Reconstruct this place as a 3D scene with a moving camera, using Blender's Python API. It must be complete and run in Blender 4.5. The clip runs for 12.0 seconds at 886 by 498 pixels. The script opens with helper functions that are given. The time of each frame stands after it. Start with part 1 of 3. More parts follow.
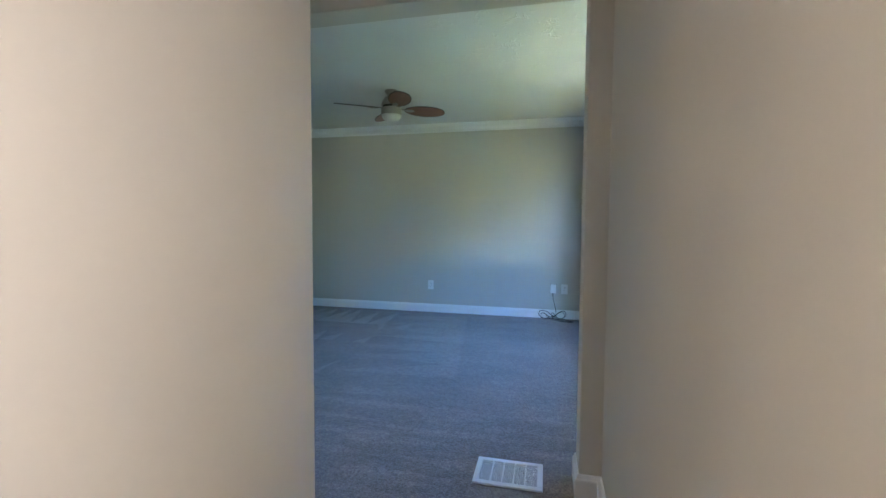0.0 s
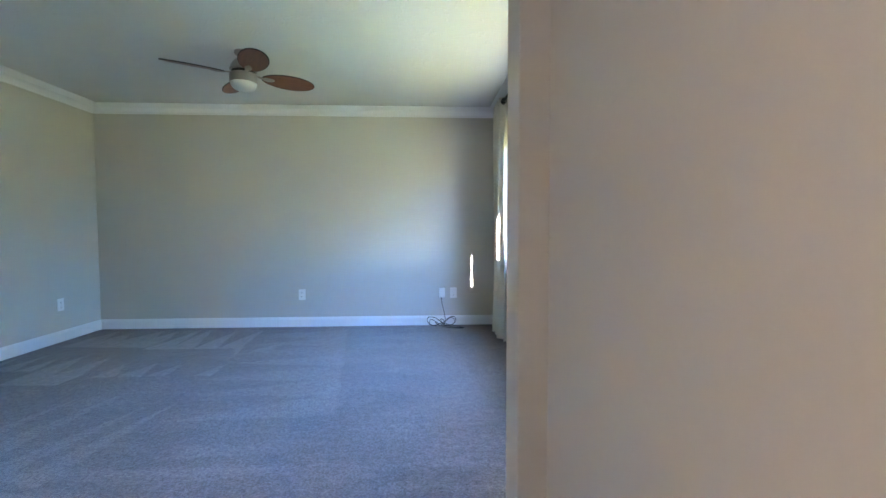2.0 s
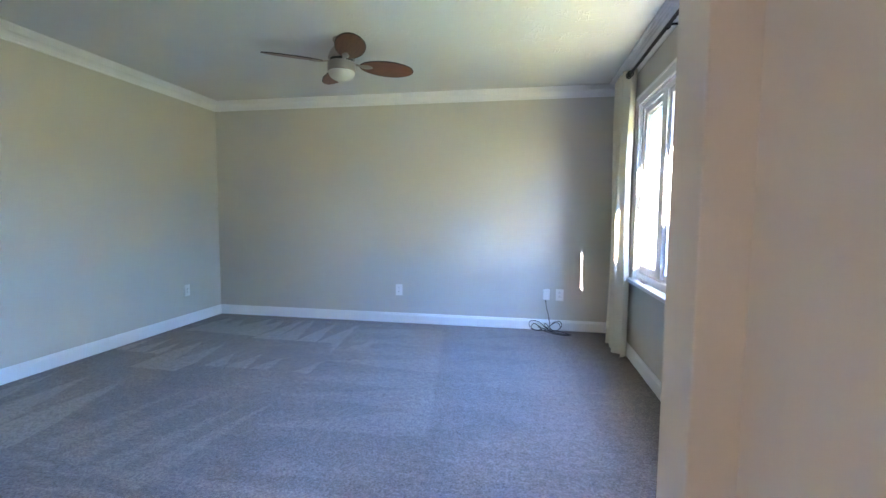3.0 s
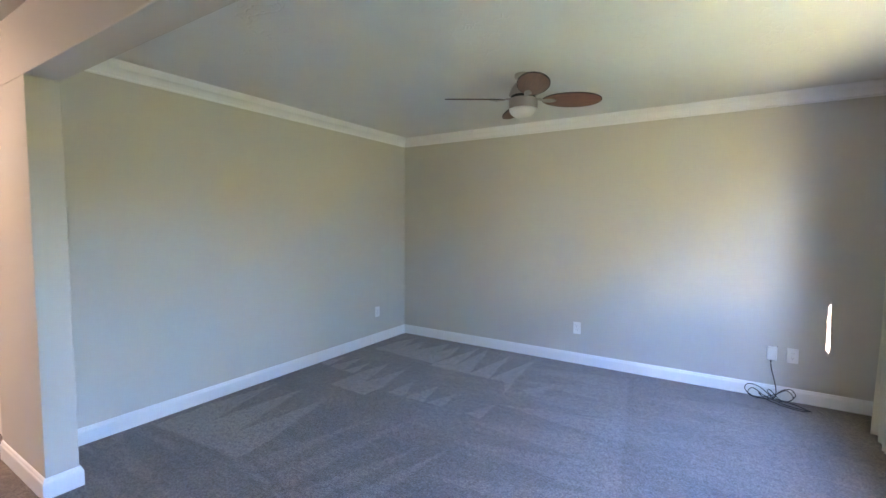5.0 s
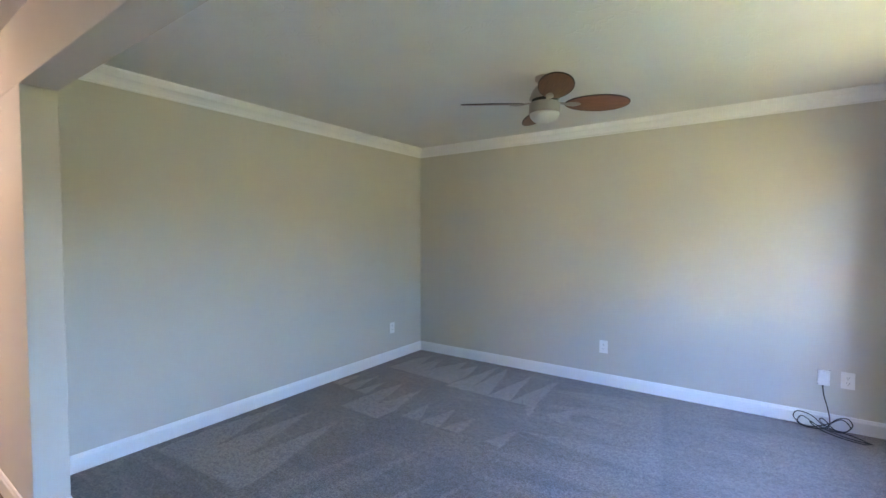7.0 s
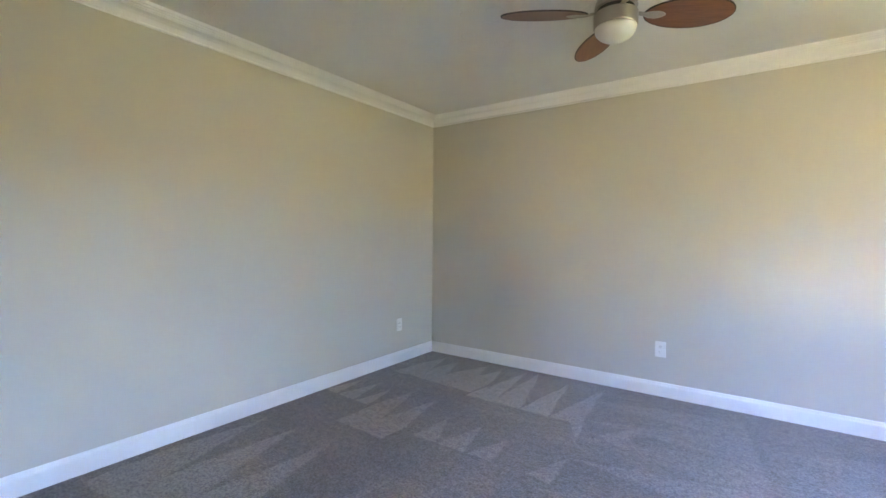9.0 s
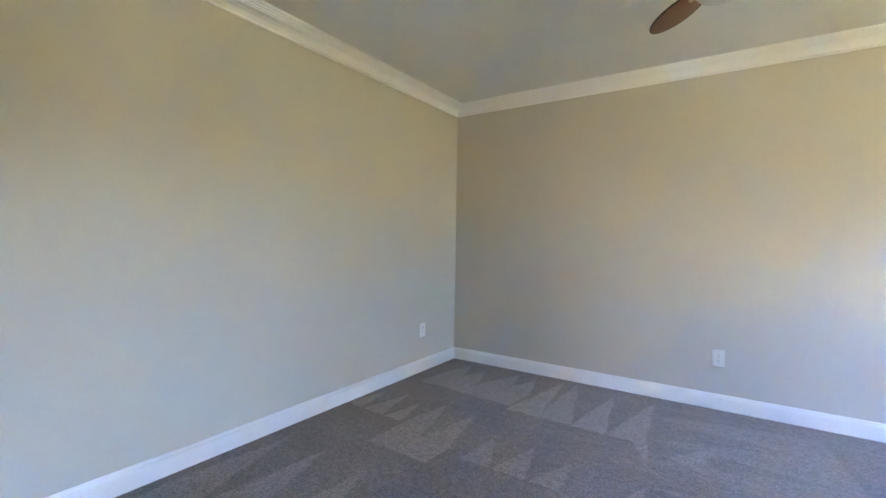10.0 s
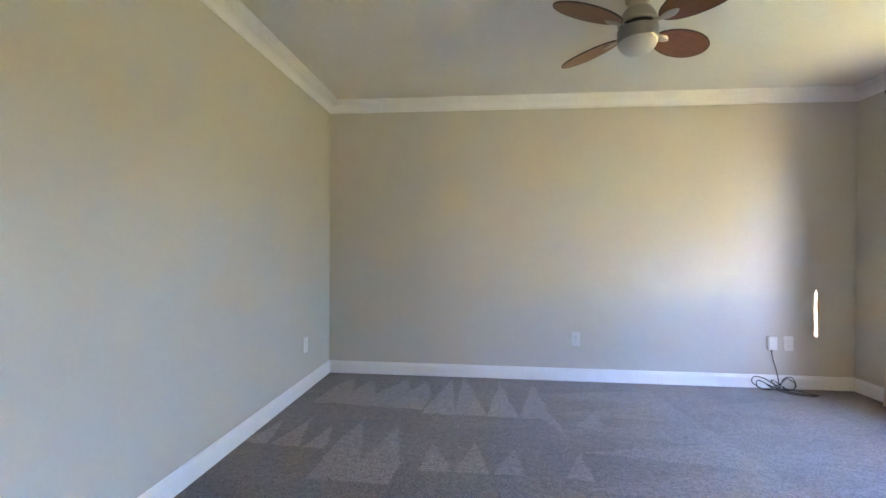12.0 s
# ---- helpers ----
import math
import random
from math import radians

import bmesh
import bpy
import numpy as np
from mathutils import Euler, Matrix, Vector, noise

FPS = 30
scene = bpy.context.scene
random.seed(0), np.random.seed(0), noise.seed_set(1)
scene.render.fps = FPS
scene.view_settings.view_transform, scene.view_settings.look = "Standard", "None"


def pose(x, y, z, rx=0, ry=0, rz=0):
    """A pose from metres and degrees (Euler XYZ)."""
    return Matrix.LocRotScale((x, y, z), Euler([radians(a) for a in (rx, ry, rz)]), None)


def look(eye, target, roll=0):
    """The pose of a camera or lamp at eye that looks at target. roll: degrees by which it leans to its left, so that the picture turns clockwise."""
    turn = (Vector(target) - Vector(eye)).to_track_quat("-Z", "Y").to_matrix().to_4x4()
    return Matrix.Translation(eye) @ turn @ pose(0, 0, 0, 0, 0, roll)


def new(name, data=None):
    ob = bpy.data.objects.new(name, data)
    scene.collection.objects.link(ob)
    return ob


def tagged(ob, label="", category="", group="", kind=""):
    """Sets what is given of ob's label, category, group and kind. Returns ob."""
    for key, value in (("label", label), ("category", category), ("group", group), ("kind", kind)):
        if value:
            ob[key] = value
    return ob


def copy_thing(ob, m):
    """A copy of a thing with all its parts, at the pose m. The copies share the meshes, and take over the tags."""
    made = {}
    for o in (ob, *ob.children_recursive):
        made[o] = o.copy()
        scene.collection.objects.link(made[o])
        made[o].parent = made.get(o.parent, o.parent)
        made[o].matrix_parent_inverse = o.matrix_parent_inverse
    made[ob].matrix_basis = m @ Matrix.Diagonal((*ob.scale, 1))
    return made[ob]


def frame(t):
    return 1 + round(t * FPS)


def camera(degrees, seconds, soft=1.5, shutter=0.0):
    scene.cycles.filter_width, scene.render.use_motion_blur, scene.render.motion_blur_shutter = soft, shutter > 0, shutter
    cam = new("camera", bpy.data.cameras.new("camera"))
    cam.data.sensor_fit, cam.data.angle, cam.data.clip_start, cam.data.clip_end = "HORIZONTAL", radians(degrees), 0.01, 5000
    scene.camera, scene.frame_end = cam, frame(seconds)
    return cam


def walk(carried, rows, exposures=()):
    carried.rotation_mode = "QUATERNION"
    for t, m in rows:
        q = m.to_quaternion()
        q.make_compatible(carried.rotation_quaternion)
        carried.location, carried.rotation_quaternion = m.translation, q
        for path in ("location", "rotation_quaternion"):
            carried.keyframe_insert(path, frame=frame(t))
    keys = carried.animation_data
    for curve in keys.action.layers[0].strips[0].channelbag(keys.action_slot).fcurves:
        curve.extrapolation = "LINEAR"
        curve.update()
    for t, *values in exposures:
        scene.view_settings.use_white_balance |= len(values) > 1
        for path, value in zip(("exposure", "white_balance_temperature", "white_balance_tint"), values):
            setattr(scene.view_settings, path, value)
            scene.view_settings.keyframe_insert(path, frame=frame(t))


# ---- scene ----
cam = camera(91.2, 12.0)
PATH = [
    (0, (0.042, 0.154, 1.149), (-0.417, 2.097, 1.038), 0.4),
    (0.5, (-0.029, 0.305, 1.139), (-0.282, 2.287, 1.040), 0.3),
    (1, (-0.06, 0.449, 1.122), (-0.082, 2.448, 1.020), 0.1),
    (1.5, (-0.097, 0.603, 1.072), (0.009, 2.599, 0.978), -0.2),
    (2, (-0.089, 0.75, 1.09), (0.013, 2.746, 0.999), -0.1),
    (2.5, (-0.079, 0.957, 1.095), (-0.121, 2.953, 0.979), 0.0),
    (3, (-0.135, 1.121, 1.17), (-0.482, 3.085, 1.017), 0.4),
    (3.5, (-0.221, 1.29, 1.247), (-0.839, 3.184, 1.07), 0.6),
    (3.7, (-0.273, 1.307, 1.243), (-0.967, 3.176, 1.083), 0.4),
    (5.5, (-0.244, 1.298, 1.462), (-1.373, 2.945, 1.345), 0.2),
    (6, (-0.256, 1.318, 1.454), (-1.395, 2.959, 1.367), 0.2),
    (6.5, (-0.273, 1.371, 1.445), (-1.414, 3.012, 1.373), 0.0),
    (7, (-0.345, 1.471, 1.427), (-1.488, 3.111, 1.355), -0.0),
    (9, (-0.885, 2.004, 1.208), (-2.038, 3.638, 1.15), 0.5),
    (9.5, (-1.122, 2.069, 1.194), (-2.27, 3.705, 1.131), 0.6),
    (10, (-1.352, 2.082, 1.16), (-2.464, 3.743, 1.114), 0.9),
    (10.5, (-1.552, 1.989, 1.141), (-2.53, 3.733, 1.107), 1.0),
    (11, (-1.786, 1.919, 1.148), (-2.534, 3.774, 1.12), 0.8),
    (11.5, (-2.05, 1.891, 1.106), (-2.534, 3.831, 1.1), 0.8),
    (12, (-2.195, 1.847, 1.136), (-2.39, 3.837, 1.129), 0.4),
]
walk(cam, [(t, look(eye, target, roll)) for t, eye, target, roll in PATH], [
    (0.0, 5.85, 6150, 15), (0.5, 6.2, 6150, 18), (1.0, 6.5, 6150, 19), (2.0, 6.5, 6300, 24), (3.5, 6.75, 6800, 31), (5.5, 6.75, 7300, 35), (7.0, 6.7, 7300, 34), (9.0, 6.95, 8200, 38), (12.0, 6.95, 8200, 38)])

# ---- light ----
SUN_AZ = (-0.185, 1.0)            # where the sunlight goes, in plan
SUN_EL = 24.9
world = bpy.data.worlds.new("world")
scene.world = world
world.use_nodes = True
wn = world.node_tree
sky = wn.nodes.new("ShaderNodeTexSky")
sky.sky_type, sky.sun_disc = "NISHITA", False
sky.sun_elevation = radians(SUN_EL)
sky.sun_rotation = math.atan2(-SUN_AZ[0], -SUN_AZ[1])
sky.air_density, sky.dust_density, sky.ozone_density = 1.2, 0.15, 9.0
wn.links.new(sky.outputs[0], wn.nodes["Background"].inputs[0])
wn.nodes["Background"].inputs[1].default_value = 0.15

sun = new("sun", bpy.data.lights.new("sun", "SUN"))
sun.data.energy, sun.data.angle, sun.data.color = 2.5, radians(0.55), (1.0, 0.95, 0.87)
_v = Vector((SUN_AZ[0], SUN_AZ[1], 0)).normalized()
sun.matrix_world = look((0, 0, 0), _v - Vector((0, 0, math.tan(radians(SUN_EL)))))

# ---- plan, in metres ----
WEST, EAST, NORTH = -3.60, 0.785, 5.66      # living room faces
PS, PN, PN_E = 2.01, 2.15, 2.182                          # partition with the wide opening
OPEN_W, OPEN_E, HEAD = -3.085, 0.197, 2.115  # the opening
CEIL = 2.43
HALL_E, HALL_W, HALL_N = 0.288, -0.46, 1.025 # passage faces and the hall's near face
HALL_END, HALL_BACK = -9.8, -2.6
CLO_W, CLO_E, CLO_H = -4.62, -3.80, 2.0      # closet opening
WIN_S, WIN_N, WIN_B, WIN_T = 2.45, 4.82, 0.66, 2.05
CROWN_Z = 2.337


# ---- materials ----
def material(name):
    m = bpy.data.materials.new(name)
    m.use_nodes = True
    nt = m.node_tree
    return m, nt, nt.nodes["Principled BSDF"]


def node(nt, kind, **inputs):
    n = nt.nodes.new(kind)
    for k, v in inputs.items():
        n.inputs[k.replace("_", " ")].default_value = v
    return n


def coords(nt):
    return nt.nodes.new("ShaderNodeTexCoord").outputs["Object"]


def mixed(nt, fac, a, b):
    """Colour mix of two colours or sockets by a factor socket."""
    n = nt.nodes.new("ShaderNodeMix")
    n.data_type = "RGBA"
    for key, v in ((0, fac), (6, a), (7, b)):
        if isinstance(v, (int, float)):
            n.inputs[key].default_value = v
        elif isinstance(v, tuple):
            n.inputs[key].default_value = (*v, 1)
        else:
            nt.links.new(v, n.inputs[key])
    return n.outputs[2]


def maths(nt, op, a, b=0.0, clamp=False):
    n = nt.nodes.new("ShaderNodeMath")
    n.operation, n.use_clamp = op, clamp
    for i, v in enumerate((a, b)):
        if isinstance(v, (int, float)):
            n.inputs[i].default_value = v
        else:
            nt.links.new(v, n.inputs[i])
    return n.outputs[0]


def fractal(nt, vec, scale, detail=3.0, rough=0.55):
    n = node(nt, "ShaderNodeTexNoise", Scale=scale, Detail=detail, Roughness=rough)
    nt.links.new(vec, n.inputs["Vector"])
    return n.outputs["Fac"]


def ramp(nt, fac, lo, hi):
    n = node(nt, "ShaderNodeMapRange")
    n.inputs[1].default_value, n.inputs[2].default_value = lo, hi
    nt.links.new(fac, n.inputs[0])
    return n.outputs[0]


def relief(nt, bsdf, height, strength, distance):
    b = node(nt, "ShaderNodeBump", Strength=strength, Distance=distance)
    nt.links.new(height, b.inputs["Height"])
    nt.links.new(b.outputs[0], bsdf.inputs["Normal"])


def plain(name, colour, rough, metal=0.0, grain=60.0, vary=0.06, bump=0.1, depth=0.001):
    """A surface with slight two-scale variation and fine relief."""
    m, nt, b = material(name)
    c = coords(nt)
    big, small = fractal(nt, c, grain * 0.04 + 0.7), fractal(nt, c, grain)
    f = maths(nt, "ADD", maths(nt, "MULTIPLY", big, 0.6), maths(nt, "MULTIPLY", small, 0.4))
    dark = tuple(x * (1 - vary) for x in colour)
    light = tuple(min(1.0, x * (1 + vary)) for x in colour)
    nt.links.new(mixed(nt, ramp(nt, f, 0.3, 0.7), dark, light), b.inputs["Base Color"])
    b.inputs["Roughness"].default_value, b.inputs["Metallic"].default_value = rough, metal
    if bump:
        relief(nt, b, small, bump, depth)
    return m


def wall_paint():
    m, nt, b = material("greige wall paint")
    c = coords(nt)
    f = maths(nt, "ADD", maths(nt, "MULTIPLY", fractal(nt, c, 0.7), 0.75), maths(nt, "MULTIPLY", fractal(nt, c, 60), 0.25))
    nt.links.new(mixed(nt, ramp(nt, f, 0.3, 0.7), (0.545, 0.514, 0.448), (0.565, 0.534, 0.468)), b.inputs["Base Color"])
    b.inputs["Roughness"].default_value = 0.8
    relief(nt, b, fractal(nt, c, 260, 2), 0.06, 0.001)
    return m


def ceiling_paint():
    """White ceiling with a hand-stomped texture: sparse curved ridges on a flat ground."""
    m, nt, b = material("textured ceiling paint")
    c = coords(nt)
    warp = node(nt, "ShaderNodeTexNoise", Scale=6.0, Detail=2.0)
    nt.links.new(c, warp.inputs["Vector"])
    add = nt.nodes.new("ShaderNodeVectorMath")
    add.operation = "MULTIPLY_ADD"
    add.inputs[1].default_value = (0.25, 0.25, 0.25)
    nt.links.new(warp.outputs["Color"], add.inputs[0])
    nt.links.new(c, add.inputs[2])
    v = node(nt, "ShaderNodeTexVoronoi", Scale=16.0)
    v.feature = "DISTANCE_TO_EDGE"
    nt.links.new(add.outputs[0], v.inputs["Vector"])
    ridge = maths(nt, "SUBTRACT", 1.0, ramp(nt, v.outputs["Distance"], 0.0, 0.10))
    where = ramp(nt, fractal(nt, c, 7.0, 4), 0.50, 0.60)
    h = maths(nt, "MULTIPLY", ridge, where)
    tone = ramp(nt, fractal(nt, c, 1.3), 0.3, 0.7)
    nt.links.new(mixed(nt, tone, (0.70, 0.69, 0.66), (0.74, 0.73, 0.70)), b.inputs["Base Color"])
    b.inputs["Roughness"].default_value = 0.8
    relief(nt, b, maths(nt, "ADD", h, maths(nt, "MULTIPLY", fractal(nt, c, 140, 2), 0.12)), 0.5, 0.004)
    return m


def carpet():
    """Taupe cut pile with the lighter wedges and strokes that a vacuum cleaner leaves."""
    m, nt, b = material("taupe cut-pile carpet")
    c = coords(nt)
    sep = nt.nodes.new("ShaderNodeSeparateXYZ")
    wob = node(nt, "ShaderNodeTexNoise", Scale=5.0, Detail=4.0)
    nt.links.new(c, wob.inputs["Vector"])
    add = nt.nodes.new("ShaderNodeVectorMath")
    add.operation = "MULTIPLY_ADD"
    add.inputs[1].default_value = (0.045, 0.045, 0.0)
    nt.links.new(wob.outputs["Color"], add.inputs[0])
    nt.links.new(c, add.inputs[2])
    nt.links.new(add.outputs[0], sep.inputs[0])
    y = sep.outputs[1]

    def along(ax, ay):
        n = nt.nodes.new("ShaderNodeVectorMath")
        n.operation = "DOT_PRODUCT"
        n.inputs[1].default_value = (ax, ay, 0)
        nt.links.new(add.outputs[0], n.inputs[0])
        return n.outputs["Value"]

    def stroke_row(bx, by, turn, count, pitch, length, fat, seed, weight=1.0):
        """A row of light wedges from a base line at (bx, by), pointing towards their tips; turn 0 points north."""
        co, si = math.cos(radians(turn)), math.sin(radians(turn))
        u = maths(nt, "DIVIDE", maths(nt, "SUBTRACT", along(co, si), bx * co + by * si), pitch)
        v = maths(nt, "DIVIDE", maths(nt, "SUBTRACT", along(-si, co), by * co - bx * si), length)
        cell = maths(nt, "FLOOR", u)
        dice = nt.nodes.new("ShaderNodeTexWhiteNoise")
        dice.noise_dimensions = "1D"
        nt.links.new(maths(nt, "ADD", cell, seed), dice.inputs["W"])
        shade = nt.nodes.new("ShaderNodeSeparateXYZ")
        nt.links.new(dice.outputs["Color"], shade.inputs[0])
        centre = maths(nt, "ADD", 0.5, maths(nt, "MULTIPLY", maths(nt, "SUBTRACT", shade.outputs[0], 0.5), maths(nt, "MULTIPLY", v, 0.7)))
        off = maths(nt, "ABSOLUTE", maths(nt, "SUBTRACT", maths(nt, "FRACT", u), centre))
        tall = maths(nt, "ADD", 0.80, maths(nt, "MULTIPLY", shade.outputs[1], 0.28))
        reach = maths(nt, "MULTIPLY", maths(nt, "SUBTRACT", tall, v), fat)
        wedge = ramp(nt, maths(nt, "SUBTRACT", reach, off), -0.03, 0.05)
        inside = maths(nt, "MULTIPLY", maths(nt, "GREATER_THAN", u, 0.0), maths(nt, "LESS_THAN", u, float(count)))
        inside = maths(nt, "MULTIPLY", inside, ramp(nt, v, -0.012, 0.02))
        tone = maths(nt, "MULTIPLY", maths(nt, "ADD", 0.72, maths(nt, "MULTIPLY", shade.outputs[2], 0.28)), weight)
        ridge = maths(nt, "MULTIPLY", maths(nt, "LESS_THAN", maths(nt, "ABSOLUTE", maths(nt, "ADD", v, 0.02)), 0.018), maths(nt, "MULTIPLY", maths(nt, "GREATER_THAN", u, 0.0), maths(nt, "LESS_THAN", u, float(count))))
        return maths(nt, "MULTIPLY", maths(nt, "MULTIPLY", wedge, inside), tone), ridge

    rows = [
        stroke_row(-2.60, 4.80, 0, 4, 0.22, 0.84, 0.56, 3.0),          # by the far wall
        stroke_row(-3.42, 4.93, -4, 4, 0.205, 0.70, 1.10, 11.0),
        stroke_row(-1.70, 4.86, 196, 1, 0.12, 0.36, 0.5, 5.0, 0.8),
        stroke_row(-1.60, 4.70, -22, 1, 0.17, 0.40, 0.5, 9.0, 0.8),
        stroke_row(-3.58, 4.26, -4, 3, 0.18, 0.40, 0.50, 21.0),         # the second row
        stroke_row(-3.04, 3.91, -2, 2, 0.21, 0.78, 0.85, 33.0, 0.9),
        stroke_row(-2.52, 4.05, 0, 3, 0.19, 0.36, 0.50, 41.0, 0.85),
        stroke_row(-1.78, 4.06, -10, 1, 0.17, 0.38, 0.5, 45.0, 0.8),
        stroke_row(-3.48, 2.72, 3, 3, 0.29, 1.02, 0.75, 51.0, 0.85),    # by the side wall
        stroke_row(-2.55, 2.85, -14, 4, 0.23, 1.10, 0.42, 63.0, 0.5),
        stroke_row(-0.56, 3.32, 98, 7, 0.31, 1.08, 0.66, 71.0, 0.42),   # across, in the middle
        stroke_row(0.38, 3.20, 94, 6, 0.36, 0.95, 0.72, 83.0, 0.22),    # across, by the window
    ]
    drawn, ridges = rows[0]
    for one, edge in rows[1:]:
        drawn, ridges = maths(nt, "MAXIMUM", drawn, one), maths(nt, "MAXIMUM", ridges, edge)
    lay = nt.nodes.new("ShaderNodeMapping")
    lay.inputs["Scale"].default_value = (1.1, 6.5, 1.0)
    lay.inputs["Rotation"].default_value = (0, 0, 0.12)
    nt.links.new(c, lay.inputs["Vector"])
    streak = ramp(nt, fractal(nt, lay.outputs[0], 1.3, 3, 0.6), 0.48, 0.64)   # long sweeps across the room
    near = ramp(nt, y, 3.3, 2.7)
    loose = maths(nt, "MULTIPLY", streak, maths(nt, "ADD", 0.16, maths(nt, "MULTIPLY", near, 0.34)))
    strength = ramp(nt, fractal(nt, c, 2.6, 4), 0.20, 0.48)
    f = maths(nt, "MULTIPLY", maths(nt, "MAXIMUM", drawn, loose), maths(nt, "ADD", 0.45, maths(nt, "MULTIPLY", strength, 0.55)))
    f = maths(nt, "SUBTRACT", f, maths(nt, "MULTIPLY", ridges, 0.25), True)
    fine = fractal(nt, c, 85, 3, 0.75)
    clump = fractal(nt, c, 26, 4, 0.75)
    base = mixed(nt, ramp(nt, fractal(nt, c, 2.2, 4), 0.35, 0.65), (0.135, 0.099, 0.074), (0.198, 0.150, 0.114))
    lit = mixed(nt, f, base, (0.350, 0.286, 0.232))
    pile = maths(nt, "ADD", maths(nt, "MULTIPLY", fine, 0.65), maths(nt, "MULTIPLY", clump, 0.35))
    nt.links.new(mixed(nt, ramp(nt, pile, 0.40, 0.60), mixed(nt, 0.66, lit, (0.025, 0.021, 0.019)), mixed(nt, 0.2, lit, (0.45, 0.41, 0.37))), b.inputs["Base Color"])
    b.inputs["Roughness"].default_value = 0.95
    b.inputs["Specular IOR Level"].default_value = 0.15
    b.inputs["Sheen Weight"].default_value = 0.25
    b.inputs["Sheen Roughness"].default_value = 0.6
    relief(nt, b, pile, 0.9, 0.008)
    return m


def blade_wood():
    m, nt, b = material("reddish brown fan wood")
    c = coords(nt)
    st = nt.nodes.new("ShaderNodeMapping")
    st.inputs["Scale"].default_value = (6, 60, 60)
    nt.links.new(c, st.inputs["Vector"])
    g = fractal(nt, st.outputs[0], 2.0, 5)
    nt.links.new(mixed(nt, ramp(nt, g, 0.3, 0.7), (0.135, 0.042, 0.020), (0.215, 0.078, 0.038)), b.inputs["Base Color"])
    b.inputs["Roughness"].default_value = 0.38
    relief(nt, b, g, 0.08, 0.001)
    return m


def brushed(name, colour, rough):
    m, nt, b = material(name)
    c = coords(nt)
    st = nt.nodes.new("ShaderNodeMapping")
    st.inputs["Scale"].default_value = (3, 3, 160)
    nt.links.new(c, st.inputs["Vector"])
    g = fractal(nt, st.outputs[0], 3.0, 4)
    nt.links.new(mixed(nt, g, tuple(x * 0.85 for x in colour), colour), b.inputs["Base Color"])
    nt.links.new(maths(nt, "ADD", maths(nt, "MULTIPLY", g, 0.2), rough - 0.1), b.inputs["Roughness"])
    b.inputs["Metallic"].default_value = 1.0
    return m


def curtain_cloth():
    m, nt, b = material("cream woven curtain cloth")
    c = coords(nt)
    w1 = node(nt, "ShaderNodeTexWave", Scale=160.0, Distortion=1.5)
    w1.bands_direction = "Z"
    nt.links.new(c, w1.inputs["Vector"])
    f = maths(nt, "ADD", maths(nt, "MULTIPLY", w1.outputs["Fac"], 0.35), maths(nt, "MULTIPLY", fractal(nt, c, 90, 3), 0.65))
    col = mixed(nt, ramp(nt, f, 0.3, 0.7), (0.66, 0.61, 0.48), (0.78, 0.74, 0.62))
    nt.links.new(col, b.inputs["Base Color"])
    b.inputs["Roughness"].default_value = 0.9
    relief(nt, b, f, 0.3, 0.001)
    t = nt.nodes.new("ShaderNodeBsdfTranslucent")
    nt.links.new(col, t.inputs["Color"])
    mix = nt.nodes.new("ShaderNodeMixShader")
    mix.inputs[0].default_value = 0.30
    nt.links.new(b.outputs[0], mix.inputs[1])
    nt.links.new(t.outputs[0], mix.inputs[2])
    nt.links.new(mix.outputs[0], nt.nodes["Material Output"].inputs["Surface"])
    return m


def pane_glass():
    """Thin clear sheet: straight through, with a mirror's gloss at the grazing angles."""
    m, nt, b = material("window glass")
    through_it = nt.nodes.new("ShaderNodeBsdfTransparent")
    through_it.inputs["Color"].default_value = (0.93, 0.95, 0.94, 1)
    gloss = nt.nodes.new("ShaderNodeBsdfAnisotropic")
    gloss.inputs["Roughness"].default_value = 0.02
    facing = node(nt, "ShaderNodeLayerWeight", Blend=0.5).outputs["Facing"]
    sheen = maths(nt, "ADD", 0.03, maths(nt, "MULTIPLY", maths(nt, "POWER", facing, 5.0), 0.7))
    mix = nt.nodes.new("ShaderNodeMixShader")
    nt.links.new(sheen, mix.inputs[0])
    nt.links.new(through_it.outputs[0], mix.inputs[1])
    nt.links.new(gloss.outputs[0], mix.inputs[2])
    nt.links.new(mix.outputs[0], nt.nodes["Material Output"].inputs["Surface"])
    return m


def opal_glass():
    m, nt, b = material("opal glass")
    c = coords(nt)
    nt.links.new(mixed(nt, fractal(nt, c, 12), (0.60, 0.585, 0.55), (0.66, 0.645, 0.61)), b.inputs["Base Color"])
    b.inputs["Roughness"].default_value = 0.5
    b.inputs["Subsurface Weight"].default_value = 0.3
    b.inputs["Subsurface Radius"].default_value = (0.02, 0.02, 0.02)
    return m


def glow(name, colour, strength):
    m, nt, b = material(name)
    b.inputs["Base Color"].default_value = (*colour, 1)
    b.inputs["Emission Color"].default_value = (*colour, 1)
    b.inputs["Emission Strength"].default_value = strength
    return m


def brickwork():
    m, nt, b = material("red brick")
    c = coords(nt)
    info = nt.nodes.new("ShaderNodeObjectInfo")
    col = mixed(nt, info.outputs["Random"], (0.10, 0.036, 0.026), (0.17, 0.07, 0.05))
    nt.links.new(mixed(nt, maths(nt, "MULTIPLY", fractal(nt, c, 40), 0.5), col, (0.2, 0.1, 0.08)), b.inputs["Base Color"])
    b.inputs["Roughness"].default_value = 0.9
    relief(nt, b, fractal(nt, c, 120), 0.4, 0.003)
    return m


